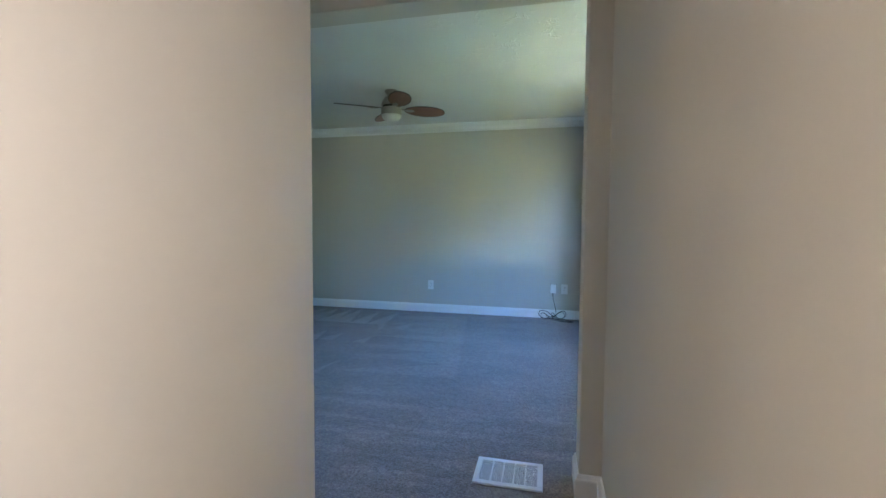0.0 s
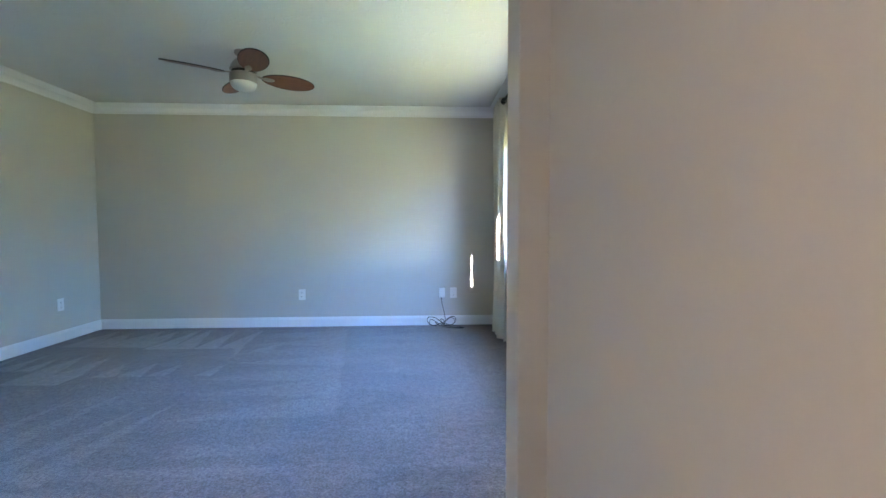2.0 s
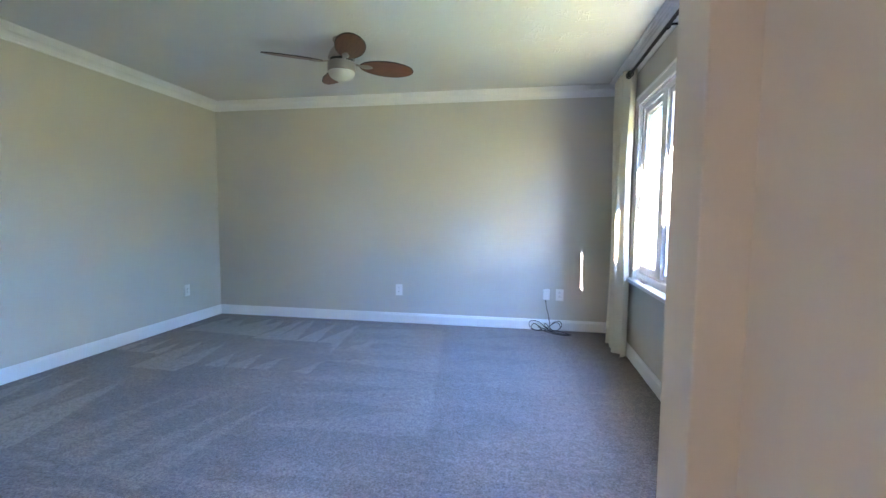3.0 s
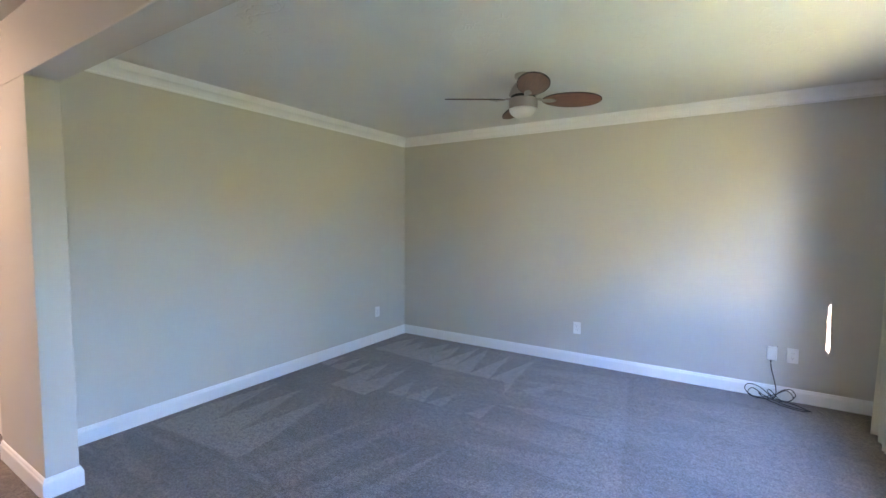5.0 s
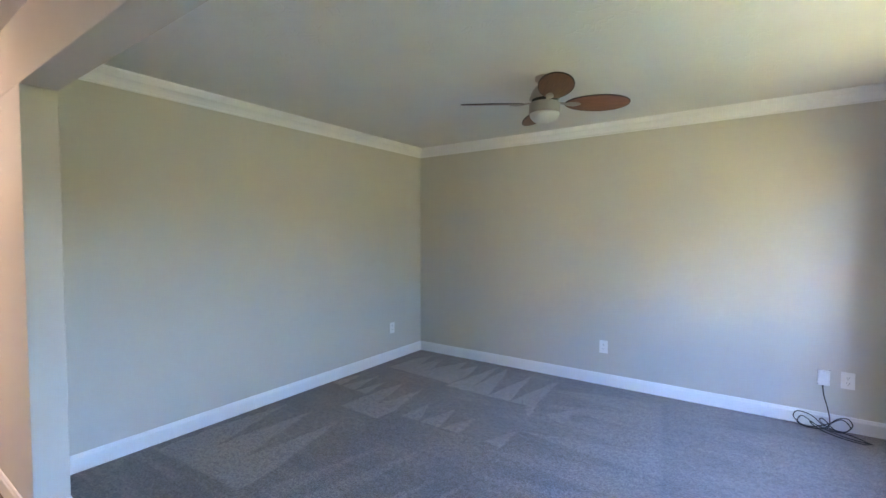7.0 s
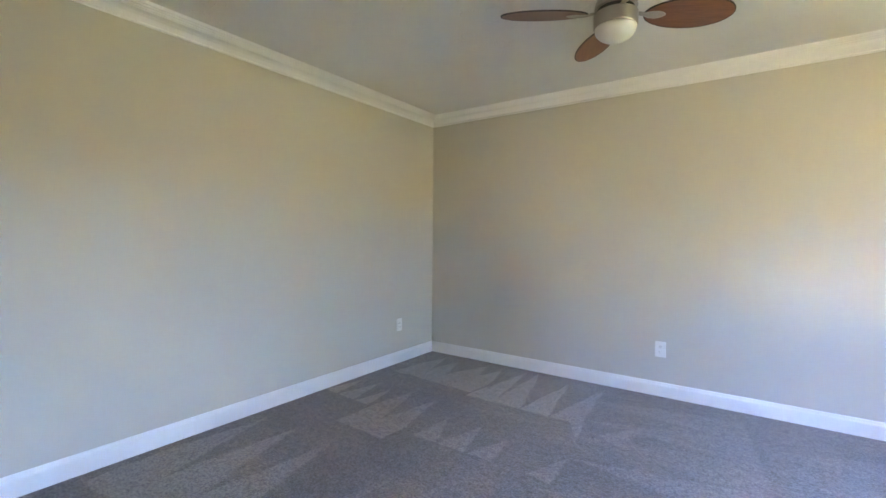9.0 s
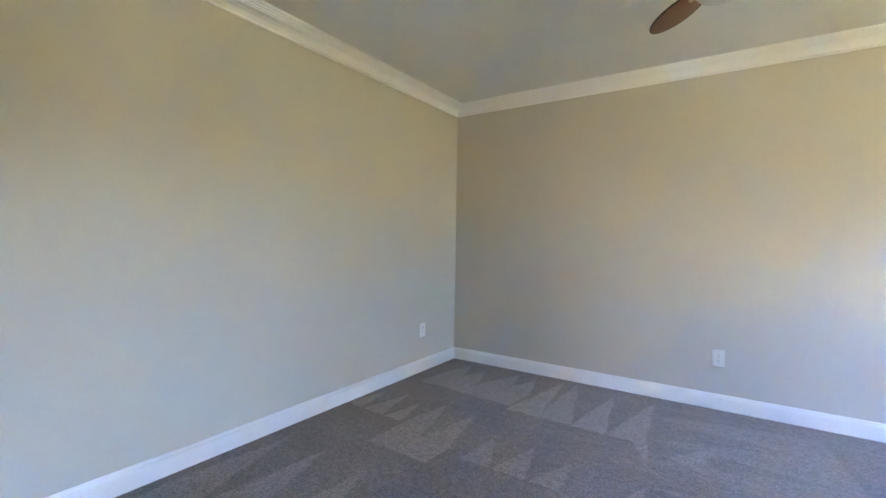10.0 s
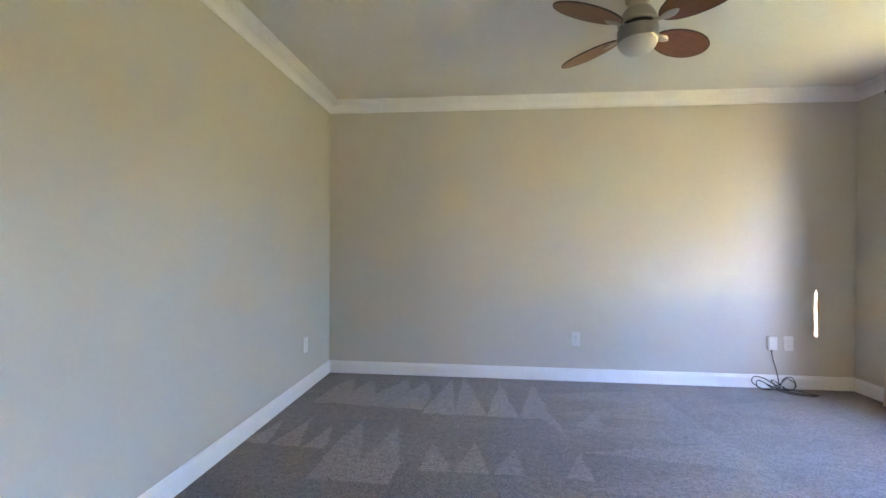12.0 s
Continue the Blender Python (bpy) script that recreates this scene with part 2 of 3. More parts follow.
def lawn():
    m, nt, b = material("lawn")
    c = coords(nt)
    f = maths(nt, "ADD", maths(nt, "MULTIPLY", fractal(nt, c, 0.35, 4), 0.6), maths(nt, "MULTIPLY", fractal(nt, c, 25, 4), 0.4))
    nt.links.new(mixed(nt, ramp(nt, f, 0.3, 0.7), (0.235, 0.210, 0.045), (0.335, 0.298, 0.065)), b.inputs["Base Color"])
    b.inputs["Roughness"].default_value = 0.95
    relief(nt, b, fractal(nt, c, 60, 4), 0.8, 0.03)
    return m


PAINT, CEILING, CARPET = wall_paint(), ceiling_paint(), carpet()
TRIM = plain("white trim paint", (0.80, 0.80, 0.79), 0.38, vary=0.025, bump=0.05)
VINYL = plain("white window vinyl", (0.80, 0.81, 0.82), 0.4, vary=0.02, bump=0.03)
PLASTIC = plain("white plastic", (0.78, 0.77, 0.74), 0.35, vary=0.02, bump=0.02)
CLADDING = plain("blue-grey metal cladding", (0.20, 0.25, 0.30), 0.5, vary=0.06, bump=0.05)
GASKET = plain("grey glazing gasket", (0.22, 0.22, 0.22), 0.6, vary=0.1, bump=0)
# near-black, also gives the shade in outlet slots and the fan's gap
SLOT = plain("dark slot", (0.025, 0.022, 0.02), 0.6, vary=0.1, bump=0)
CABLE = plain("black cable", (0.018, 0.016, 0.015), 0.5, vary=0.15, bump=0.05)
BRONZE = plain("dark bronze", (0.030, 0.024, 0.020), 0.42, metal=0.6, vary=0.15, bump=0.05)
ENAMEL = plain("white enamelled steel", (0.76, 0.75, 0.72), 0.4, vary=0.04, bump=0.05)
DUCT_SHADE = plain("dark duct shade", (0.03, 0.03, 0.03), 0.8, vary=0.1, bump=0)
DOOR = plain("cream door paint", (0.74, 0.71, 0.63), 0.42, vary=0.025, bump=0.06)
NICKEL = brushed("brushed nickel", (0.44, 0.40, 0.36), 0.36)
WOOD, CLOTH, GLASS, OPAL = blade_wood(), curtain_cloth(), pane_glass(), opal_glass()
EDGE = plain("dark blade edge", (0.03, 0.018, 0.012), 0.5, vary=0.1, bump=0)
BULB = glow("warm lamp glass", (1.0, 0.84, 0.68), 3.8)
# emission of the fill disc added in the passage, no known lamp
FILL_GLOW = glow("soft white fill glow", (1.0, 0.91, 0.85), 3.0)
BRICK, LAWN = brickwork(), lawn()
MORTAR = plain("grey mortar", (0.36, 0.34, 0.31), 0.95, vary=0.1, bump=0.3)
CONCRETE = plain("pale concrete", (0.42, 0.41, 0.39), 0.9, vary=0.12, bump=0.3)
BARK = plain("bark", (0.10, 0.075, 0.055), 0.95, vary=0.3, bump=0.6, depth=0.01)
LEAF = plain("leaves", (0.085, 0.105, 0.035), 0.7, vary=0.35, grain=8, bump=0)
SIDING = plain("blue-grey siding", (0.020, 0.027, 0.034), 0.7, vary=0.06, bump=0.1)
ROOFING = plain("grey shingles", (0.10, 0.095, 0.09), 0.95, vary=0.2, bump=0.4)


# ---- mesh helpers ----
def mesh_of(name, bm, mat, smooth=False):
    bm.normal_update()
    me = bpy.data.meshes.new(name)
    bm.to_mesh(me)
    bm.free()
    for mt in (mat if isinstance(mat, (list, tuple)) else [mat]):
        me.materials.append(mt)
    if smooth:
        me.shade_smooth()
    return me


def thing(name, bm, mat, label="", category="", kind="", smooth=False, group=""):
    return tagged(new(name, mesh_of(name, bm, mat, smooth)), label, category, group, kind)


def part(name, bm, mat, parent, label="", smooth=False):
    ob = new(name, mesh_of(name, bm, mat, smooth))
    ob.parent = parent
    return tagged(ob, label)


def empty(name, m, label, category, kind="", group=""):
    ob = new(name)
    ob.empty_display_size = 0.1
    ob.matrix_world = m
    return tagged(ob, label, category, group, kind)


def box(bm, x0, x1, y0, y1, z0, z1, bevel=0.0, mat=0):
    vs = [bm.verts.new(p) for p in ((x0, y0, z0), (x1, y0, z0), (x1, y1, z0), (x0, y1, z0), (x0, y0, z1), (x1, y0, z1), (x1, y1, z1), (x0, y1, z1))]
    fs = [bm.faces.new([vs[i] for i in q]) for q in ((0, 3, 2, 1), (4, 5, 6, 7), (0, 1, 5, 4), (1, 2, 6, 5), (2, 3, 7, 6), (3, 0, 4, 7))]
    for f in fs:
        f.material_index = mat
    if bevel:
        es = list({e for f in fs for e in f.edges})
        bmesh.ops.bevel(bm, geom=es, offset=bevel, segments=2, affect="EDGES", profile=0.5, clamp_overlap=True)
    return bm


def boxed(*a, **k):
    return box(bmesh.new(), *a, **k)


def lathe(profile, steps=48, m=Matrix()):
    """Turns (radius, z) pairs round the z axis."""
    bm = bmesh.new()
    rings = []
    for r, z in profile:
        if r < 1e-5:
            rings.append([bm.verts.new(m @ Vector((0, 0, z)))])
        else:
            rings.append([bm.verts.new(m @ Vector((r * math.cos(2 * math.pi * i / steps), r * math.sin(2 * math.pi * i / steps), z))) for i in range(steps)])
    for a, b in zip(rings, rings[1:]):
        for i in range(steps):
            j = (i + 1) % steps
            q = [a[i % len(a)], a[j % len(a)], b[j % len(b)], b[i % len(b)]]
            q = list(dict.fromkeys(q))
            if len(q) > 2:
                bm.faces.new(q)
    bmesh.ops.recalc_face_normals(bm, faces=bm.faces)
    return bm


def moulding(path, profile, bm=None):
    """Sweeps a closed (offset, height) profile along a plan polyline with mitred corners, offset to the right of travel."""
    bm = bm or bmesh.new()
    pts = [Vector(p) for p in path]
    rings = []
    for i, p in enumerate(pts):
        dirs = []
        if i:
            dirs.append((p - pts[i - 1]).normalized())
        if i < len(pts) - 1:
            dirs.append((pts[i + 1] - p).normalized())
        ns = [Vector((d.y, -d.x)) for d in dirs]
        n = sum(ns, Vector((0, 0)))
        n = n / max(n.dot(ns[0]), 1e-6) if len(ns) > 1 else ns[0]
        rings.append([bm.verts.new((p.x + n.x * o, p.y + n.y * o, z)) for o, z in profile])
    k = len(profile)
    for a, b in zip(rings, rings[1:]):
        for i in range(k):
            bm.faces.new((a[i], a[(i + 1) % k], b[(i + 1) % k], b[i]))
    bm.faces.new(rings[0])
    bm.faces.new(rings[-1][::-1])
    bmesh.ops.recalc_face_normals(bm, faces=bm.faces)
    return bm


def smooth_line(pts, n=10):
    """Catmull-Rom points through pts."""
    p = [Vector(q) for q in pts]
    p = [p[0] * 2 - p[1]] + p + [p[-1] * 2 - p[-2]]
    out = []
    for i in range(1, len(p) - 2):
        for k in range(n):
            t = k / n
            a, b, c, d = p[i - 1], p[i], p[i + 1], p[i + 2]
            out.append(0.5 * (2 * b + (c - a) * t + (2 * a - 5 * b + 4 * c - d) * t * t + (3 * b - a - 3 * c + d) * t ** 3))
    return out + [p[-2]]


def tube(pts, r, sides=8, bm=None):
    bm = bm or bmesh.new()
    rings, up = [], Vector((0.13, 0.29, 1)).normalized()
    for i, p in enumerate(pts):
        d = (pts[min(i + 1, len(pts) - 1)] - pts[max(i - 1, 0)]).normalized()
        u = (up - d * up.dot(d)).normalized()
        up = u
        v = d.cross(u)
        rings.append([bm.verts.new(p + (u * math.cos(2 * math.pi * k / sides) + v * math.sin(2 * math.pi * k / sides)) * r) for k in range(sides)])
    for a, b in zip(rings, rings[1:]):
        for k in range(sides):
            bm.faces.new((a[k], a[(k + 1) % sides], b[(k + 1) % sides], b[k]))
    bm.faces.new(rings[0][::-1])
    bm.faces.new(rings[-1])
    bmesh.ops.recalc_face_normals(bm, faces=bm.faces)
    return bm


# ---- structure ----
T = 0.15
thing("floor", boxed(HALL_END - 0.3, EAST + 0.2, HALL_BACK - 0.2, NORTH + 0.15, -0.25, 0), CARPET, "taupe cut-pile carpet with vacuum strokes", "carpet", "structure")
thing("ceiling", boxed(HALL_END - 0.3, EAST + 0.2, HALL_BACK - 0.2, NORTH + 0.15, CEIL, CEIL + 0.2), CEILING, "white ceiling with a stomped plaster texture", "ceiling", "structure")
thing("wall_north", boxed(WEST - T, EAST + 0.2, NORTH, NORTH + T, 0, CEIL), PAINT, "smooth greige painted living room wall", "wall", "structure")
thing("wall_west", boxed(WEST - T, WEST, PN, NORTH, 0, CEIL), PAINT, "smooth greige painted side wall", "wall", "structure")

bm = bmesh.new()
X1 = EAST + 0.2
box(bm, EAST, X1, WIN_N, NORTH, 0, CEIL)
box(bm, EAST, X1, PN_E, WIN_S, 0, CEIL)
box(bm, EAST, X1, WIN_S, WIN_N, 0, WIN_B)
box(bm, EAST, X1, WIN_S, WIN_N, WIN_T, CEIL)
bmesh.ops.remove_doubles(bm, verts=bm.verts, dist=1e-5)
thing("wall_east", bm, PAINT, "greige painted wall round a wide window", "wall", "structure")

# the partition: a profile of wall pieces with the wide opening and the closet opening
bm = bmesh.new()
box(bm, CLO_E, OPEN_W, PS, PN, 0, HEAD, 0.004)
box(bm, OPEN_E, EAST + 0.2, PS, PN_E, 0, HEAD, 0.004)
box(bm, OPEN_E, EAST + 0.2, PN, PN_E, HEAD, CEIL)
box(bm, CLO_E, EAST + 0.2, PS, PN, HEAD, CEIL, 0.004)
box(bm, CLO_W, CLO_E + 0.004, PS, PN, CLO_H, CEIL)
box(bm, HALL_END, CLO_W, PS, PN, 0, CEIL)
thing("wall_south", bm, PAINT, "greige partition with a wide cased-off opening and header", "wall", "structure")
thing("wall_passage_east", boxed(HALL_E, HALL_E + T, HALL_BACK, PS, 0, CEIL), PAINT, "greige passage wall", "wall", "structure")
thing("wall_passage_west", boxed(HALL_W - 0.12, HALL_W, HALL_BACK, HALL_N, 0, CEIL, 0.004), PAINT, "greige passage wall with an outside corner", "wall", "structure")
thing("wall_hall_south", boxed(HALL_END, HALL_W - 0.12, HALL_N - 0.12, HALL_N, 0, CEIL), PAINT, "greige hall wall", "wall", "structure")
thing("wall_hall_west", boxed(HALL_END - T, HALL_END, HALL_N - 0.12, PN, 0, CEIL), PAINT, "greige hall end wall", "wall", "structure")
thing("wall_passage_south", boxed(HALL_W - 0.12, HALL_E + T, HALL_BACK - T, HALL_BACK, 0, CEIL), PAINT, "greige passage end wall", "wall", "structure")
bm = bmesh.new()
box(bm, CLO_W - T, CLO_W, PN, 2.8, 0, CEIL)
box(bm, CLO_W - T, WEST - T, 2.8, 2.9, 0, CEIL)
thing("wall_closet", bm, PAINT, "plain closet walls", "wall", "structure")

base_profile = [(-0.002, 0), (0.015, 0), (0.015, 0.078), (0.0135, 0.086), (0.0095, 0.092), (0.0085, 0.098), (0.006, 0.105), (0.002, 0.108), (-0.002, 0.108)]
thing("baseboard", moulding([(CLO_E, PS), (OPEN_W, PS), (OPEN_W, PN), (WEST, PN), (WEST, NORTH), (EAST, NORTH), (EAST, PN_E), (OPEN_E, PN_E), (OPEN_E, PS), (HALL_E, PS), (HALL_E, HALL_BACK), (HALL_W, HALL_BACK), (HALL_W, HALL_N), (HALL_END, HALL_N), (HALL_END, PS), (CLO_W, PS)], base_profile), TRIM, "white moulded baseboard along the carpet", "baseboard", "structure")

# crown: a smooth cove below, three fine ridges against the ceiling
c0, c1 = CROWN_Z, CEIL
crown_profile = [(-0.002, c0), (0.009, c0), (0.012, c0 + 0.005), (0.011, c0 + 0.011), (0.008, c0 + 0.014), (0.013, c0 + 0.023), (0.023, c0 + 0.038), (0.037, c0 + 0.050), (0.053, c0 + 0.057), (0.058, c0 + 0.058), (0.059, c0 + 0.074)]
for k in range(3):
    o, z = 0.058 + 0.017 * k, c0 + 0.066 + 0.007 * k
    crown_profile += [(o + 0.004, z + 0.008), (o + 0.005, z - 0.003), (o + 0.008, z - 0.007), (o + 0.012, z - 0.007), (o + 0.0155, z - 0.002), (o + 0.0165, z + 0.009)]
crown_profile += [(0.1095, c1 + 0.001), (-0.002, c1 + 0.001)]
thing("crown_moulding", moulding([(WEST, PN), (WEST, NORTH), (EAST, NORTH), (EAST, PN_E)], crown_profile), TRIM, "white crown moulding with fine ridges", "crown moulding", "structure")


# ---- window ----
def build_window():
    w = empty("window_1", pose(0, 0, 0), "wide white vinyl window with a picture pane between two casements", "window", "structure")
    xf0, xf1 = EAST + 0.010, EAST + 0.090       # frame depth
    # casing round the opening
    bm = bmesh.new()
    e = 0.065
    for y0, y1, z0, z1 in ((WIN_N, WIN_N + e, WIN_B, WIN_T + e), (WIN_S - e, WIN_S, WIN_B, WIN_T + e), (WIN_S, WIN_N, WIN_T, WIN_T + e)):
        box(bm, EAST - 0.016, EAST + 0.002, y0, y1, z0, z1, 0.003)
    for y0, y1, z0, z1 in ((WIN_N + e - 0.014, WIN_N + e + 0.004, WIN_B, WIN_T + e + 0.004), (WIN_S - e - 0.004, WIN_S - e + 0.014, WIN_B, WIN_T + e + 0.004), (WIN_S - e, WIN_N + e, WIN_T + e - 0.014, WIN_T + e + 0.0045)):
        box(bm, EAST - 0.024, EAST + 0.001, y0, y1, z0, z1, 0.003)
    part("casing", bm, TRIM, w, "white moulded window casing")
    # white lining inside, blue-grey cladding outside the frame
    for name, xa, xb, mat, text in (("jamb", EAST + 0.001, xf1, TRIM, ""), ("outer_jamb", xf1, X1 - 0.01, CLADDING, "blue-grey metal cladding")):
        bm = bmesh.new()
        box(bm, xa, xb, WIN_N - 0.015, WIN_N + 0.001, WIN_B, WIN_T)
        box(bm, xa, xb, WIN_S - 0.001, WIN_S + 0.015, WIN_B, WIN_T)
        box(bm, xa, xb, WIN_S + 0.015, WIN_N - 0.015, WIN_T - 0.015, WIN_T + 0.001)
        part(name, bm, mat, w, text)
    bm = bmesh.new()
    box(bm, EAST - 0.055, xf1, WIN_S - 0.04, WIN_N + 0.045, WIN_B - 0.012, WIN_B + 0.018, 0.006)
    part("window_sill", bm, TRIM, w, "white painted window sill")
    # outer frame and mullions
    zb, zt = WIN_B + 0.018, WIN_T - 0.015
    m1, m2 = 4.25, 2.995
    s, n = WIN_S + 0.015, WIN_N - 0.015
    bm = bmesh.new()
    fr, fb = 0.035, 0.075
    box(bm, xf0, xf1, n - fr, n, zb, zt, 0.003)
    box(bm, xf0, xf1, s, s + fr, zb, zt, 0.003)
    box(bm, xf0, xf1, s + fr, n - fr, zb, zb + fb - 0.02, 0.003)
    box(bm, xf0 + 0.018, xf1, s + fr, n - fr, zb + fb - 0.02, zb + fb, 0.003)
    box(bm, xf0, xf1, s + fr, n - fr, zt - fr, zt, 0.003)
    part("window_frame", bm, VINYL, w)
    for m in (m1, m2):
        part("mullion", boxed(xf0 - 0.006, xf1, m - 0.055, m + 0.055, zb + fb, zt - fr, 0.003), VINYL, w)
    # casement sashes and the picture sash
    for y0, y1, k in ((m1 + 0.055, n - fr, "casement"), (m2 + 0.055, m1 - 0.055, "picture_sash"), (s + fr, m2 - 0.055, "casement")):
        a = 0.042 if k == "casement" else 0.034
        bm = bmesh.new()
        x0, x1 = xf0 + 0.012, xf1 - 0.012
        box(bm, x0, x1, y0, y0 + a, zb + fb, zt - fr, 0.004)
        box(bm, x0, x1, y1 - a, y1, zb + fb, zt - fr, 0.004)
        box(bm, x0, x1, y0 + a, y1 - a, zb + fb, zb + fb + a, 0.004)
        box(bm, x0, x1, y0 + a, y1 - a, zt - fr - a, zt - fr, 0.004)
        sash = part(k, bm, VINYL, w)
        # grey glazing gasket
        bm = bmesh.new()
        g = 0.006
        xg = (x0 + x1) / 2
        for q in ((y0 + a, y0 + a + g, zb + fb + a, zt - fr - a), (y1 - a - g, y1 - a, zb + fb + a, zt - fr - a), (y0 + a + g, y1 - a - g, zb + fb + a, zb + fb + a + g), (y0 + a + g, y1 - a - g, zt - fr - a - g, zt - fr - a)):
            box(bm, xg - 0.012, xg + 0.012, *q)
        part("gasket", bm, GASKET, sash)
        pane = part("pane", boxed(xg - 0.002, xg + 0.002, y0 + a, y1 - a, zb + fb + a, zt - fr - a), GLASS, sash)
        pane.visible_shadow = False
        if k == "casement":
            yc = (y0 + y1) / 2
            bm = boxed(xf0 - 0.028, xf0 + 0.012, yc - 0.05, yc + 0.05, zb + 0.002, zb + 0.024, 0.006)
            tube(smooth_line([(xf0 - 0.02, yc, zb + 0.02), (xf0 - 0.035, yc + 0.01, zb + 0.04), (xf0 - 0.04, yc - 0.04, zb + 0.045), (xf0 - 0.04, yc - 0.09, zb + 0.03)], 6), 0.006, 8, bm)
            part("crank_handle", bm, PLASTIC, sash, "white folding crank handle")
            part("latch", boxed(xf0 - 0.012, xf0 + 0.012, y1 - 0.03, y1 - 0.012, 1.25, 1.36, 0.004), PLASTIC, sash)
    return w


build_window()


# ---- curtains ----
ROD_X, ROD_Z = 0.695, 2.29


def build_curtain(y0, y1):
    n, zs = 150, [0.015, 0.03, 0.1, 0.35, 0.7, 1.1, 1.5, 1.9, 2.15, 2.26, 2.3, 2.335]
    folds = 4.5

    def at(u, z, off):
        spread = 1.0 + 0.06 * (1 - z / 2.3)
        mid = (y0 + y1) / 2
        y = mid + (y0 + (y1 - y0) * u - mid) * spread + 0.010 * math.sin(9 * u + 2.2 * z)
        a = 0.038 * (1 + 0.25 * math.sin(5 * u + 1.3) + 0.18 * (1 - z / 2.3) * math.sin(7 * u))
        x = ROD_X + a * math.sin(2 * math.pi * folds * u) + 0.010 * math.sin(3.1 * z + 6 * u) + off
        return (x, y, z + 0.012 * math.sin(11 * u) * (z < 0.05))

    bm = bmesh.new()
    sides = []
    for off in (-0.001, 0.001):
        sides.append([[bm.verts.new(at(i / n, z, off)) for i in range(n + 1)] for z in zs])
    for g, flipf in zip(sides, (False, True)):
        for r0, r1 in zip(g, g[1:]):
            for i in range(n):
                q = [r0[i], r0[i + 1], r1[i + 1], r1[i]]
                bm.faces.new(q[::-1] if flipf else q)
    a, b = sides
    for r in (0, -1):
        for i in range(n):
            bm.faces.new((a[r][i], a[r][i + 1], b[r][i + 1], b[r][i]))
    for i in (0, -1):
        for k in range(len(zs) - 1):
            bm.faces.new((a[k][i], a[k + 1][i], b[k + 1][i], b[k][i]))
    bmesh.ops.recalc_face_normals(bm, faces=bm.faces)
    c = thing("curtain", bm, CLOTH, "cream woven curtain gathered at the window's end", "curtain", smooth=True, group="curtains at the window")
    for k in range(11):
        u = k / 11 + 0.001
        y = at(u, ROD_Z, 0)[1]
        g = lathe([(0.017, -0.003), (0.024, -0.0035), (0.026, 0), (0.024, 0.0035), (0.017, 0.003), (0.017, -0.003)], 16, pose(ROD_X, y, ROD_Z, 0, 0, 0) @ pose(0, 0, 0, 90, 0, 0))
        part("grommet", g, BRONZE, c, "dark bronze ring", smooth=True)
    return c


build_curtain(4.83, 5.28)
build_curtain(2.29, 2.44)

rod = thing("curtain_rod", lathe([(0, 0), (0.011, 0), (0.011, 2.98), (0, 2.98)], 16, pose(ROD_X, 2.29, ROD_Z, -90, 0, 0)), BRONZE, "dark bronze curtain rod above the window", "curtain rod", smooth=False)
for y, s in ((2.29, -1), (5.27, 1)):
    part("finial", lathe([(0, 0), (0.014, 0), (0.017, 0.008), (0.017, 0.022), (0.012, 0.03), (0, 0.032)], 16, pose(ROD_X, y, ROD_Z, -90 * s, 0, 0)), BRONZE, rod, smooth=True)
for y in (2.55, 3.95):
    bm = boxed(EAST - 0.006, EAST + 0.001, y - 0.014, y + 0.014, ROD_Z - 0.05, ROD_Z + 0.03, 0.002)
    box(bm, ROD_X + 0.008, EAST - 0.004, y - 0.006, y + 0.006, ROD_Z + 0.004, ROD_Z + 0.016, 0.002)
    tube([Vector((ROD_X + 0.016 * math.cos(a), y, ROD_Z + 0.016 * math.sin(a))) for a in np.linspace(-2.6, 0.6, 12)], 0.005, 6, bm)
    part("bracket", bm, BRONZE, rod)


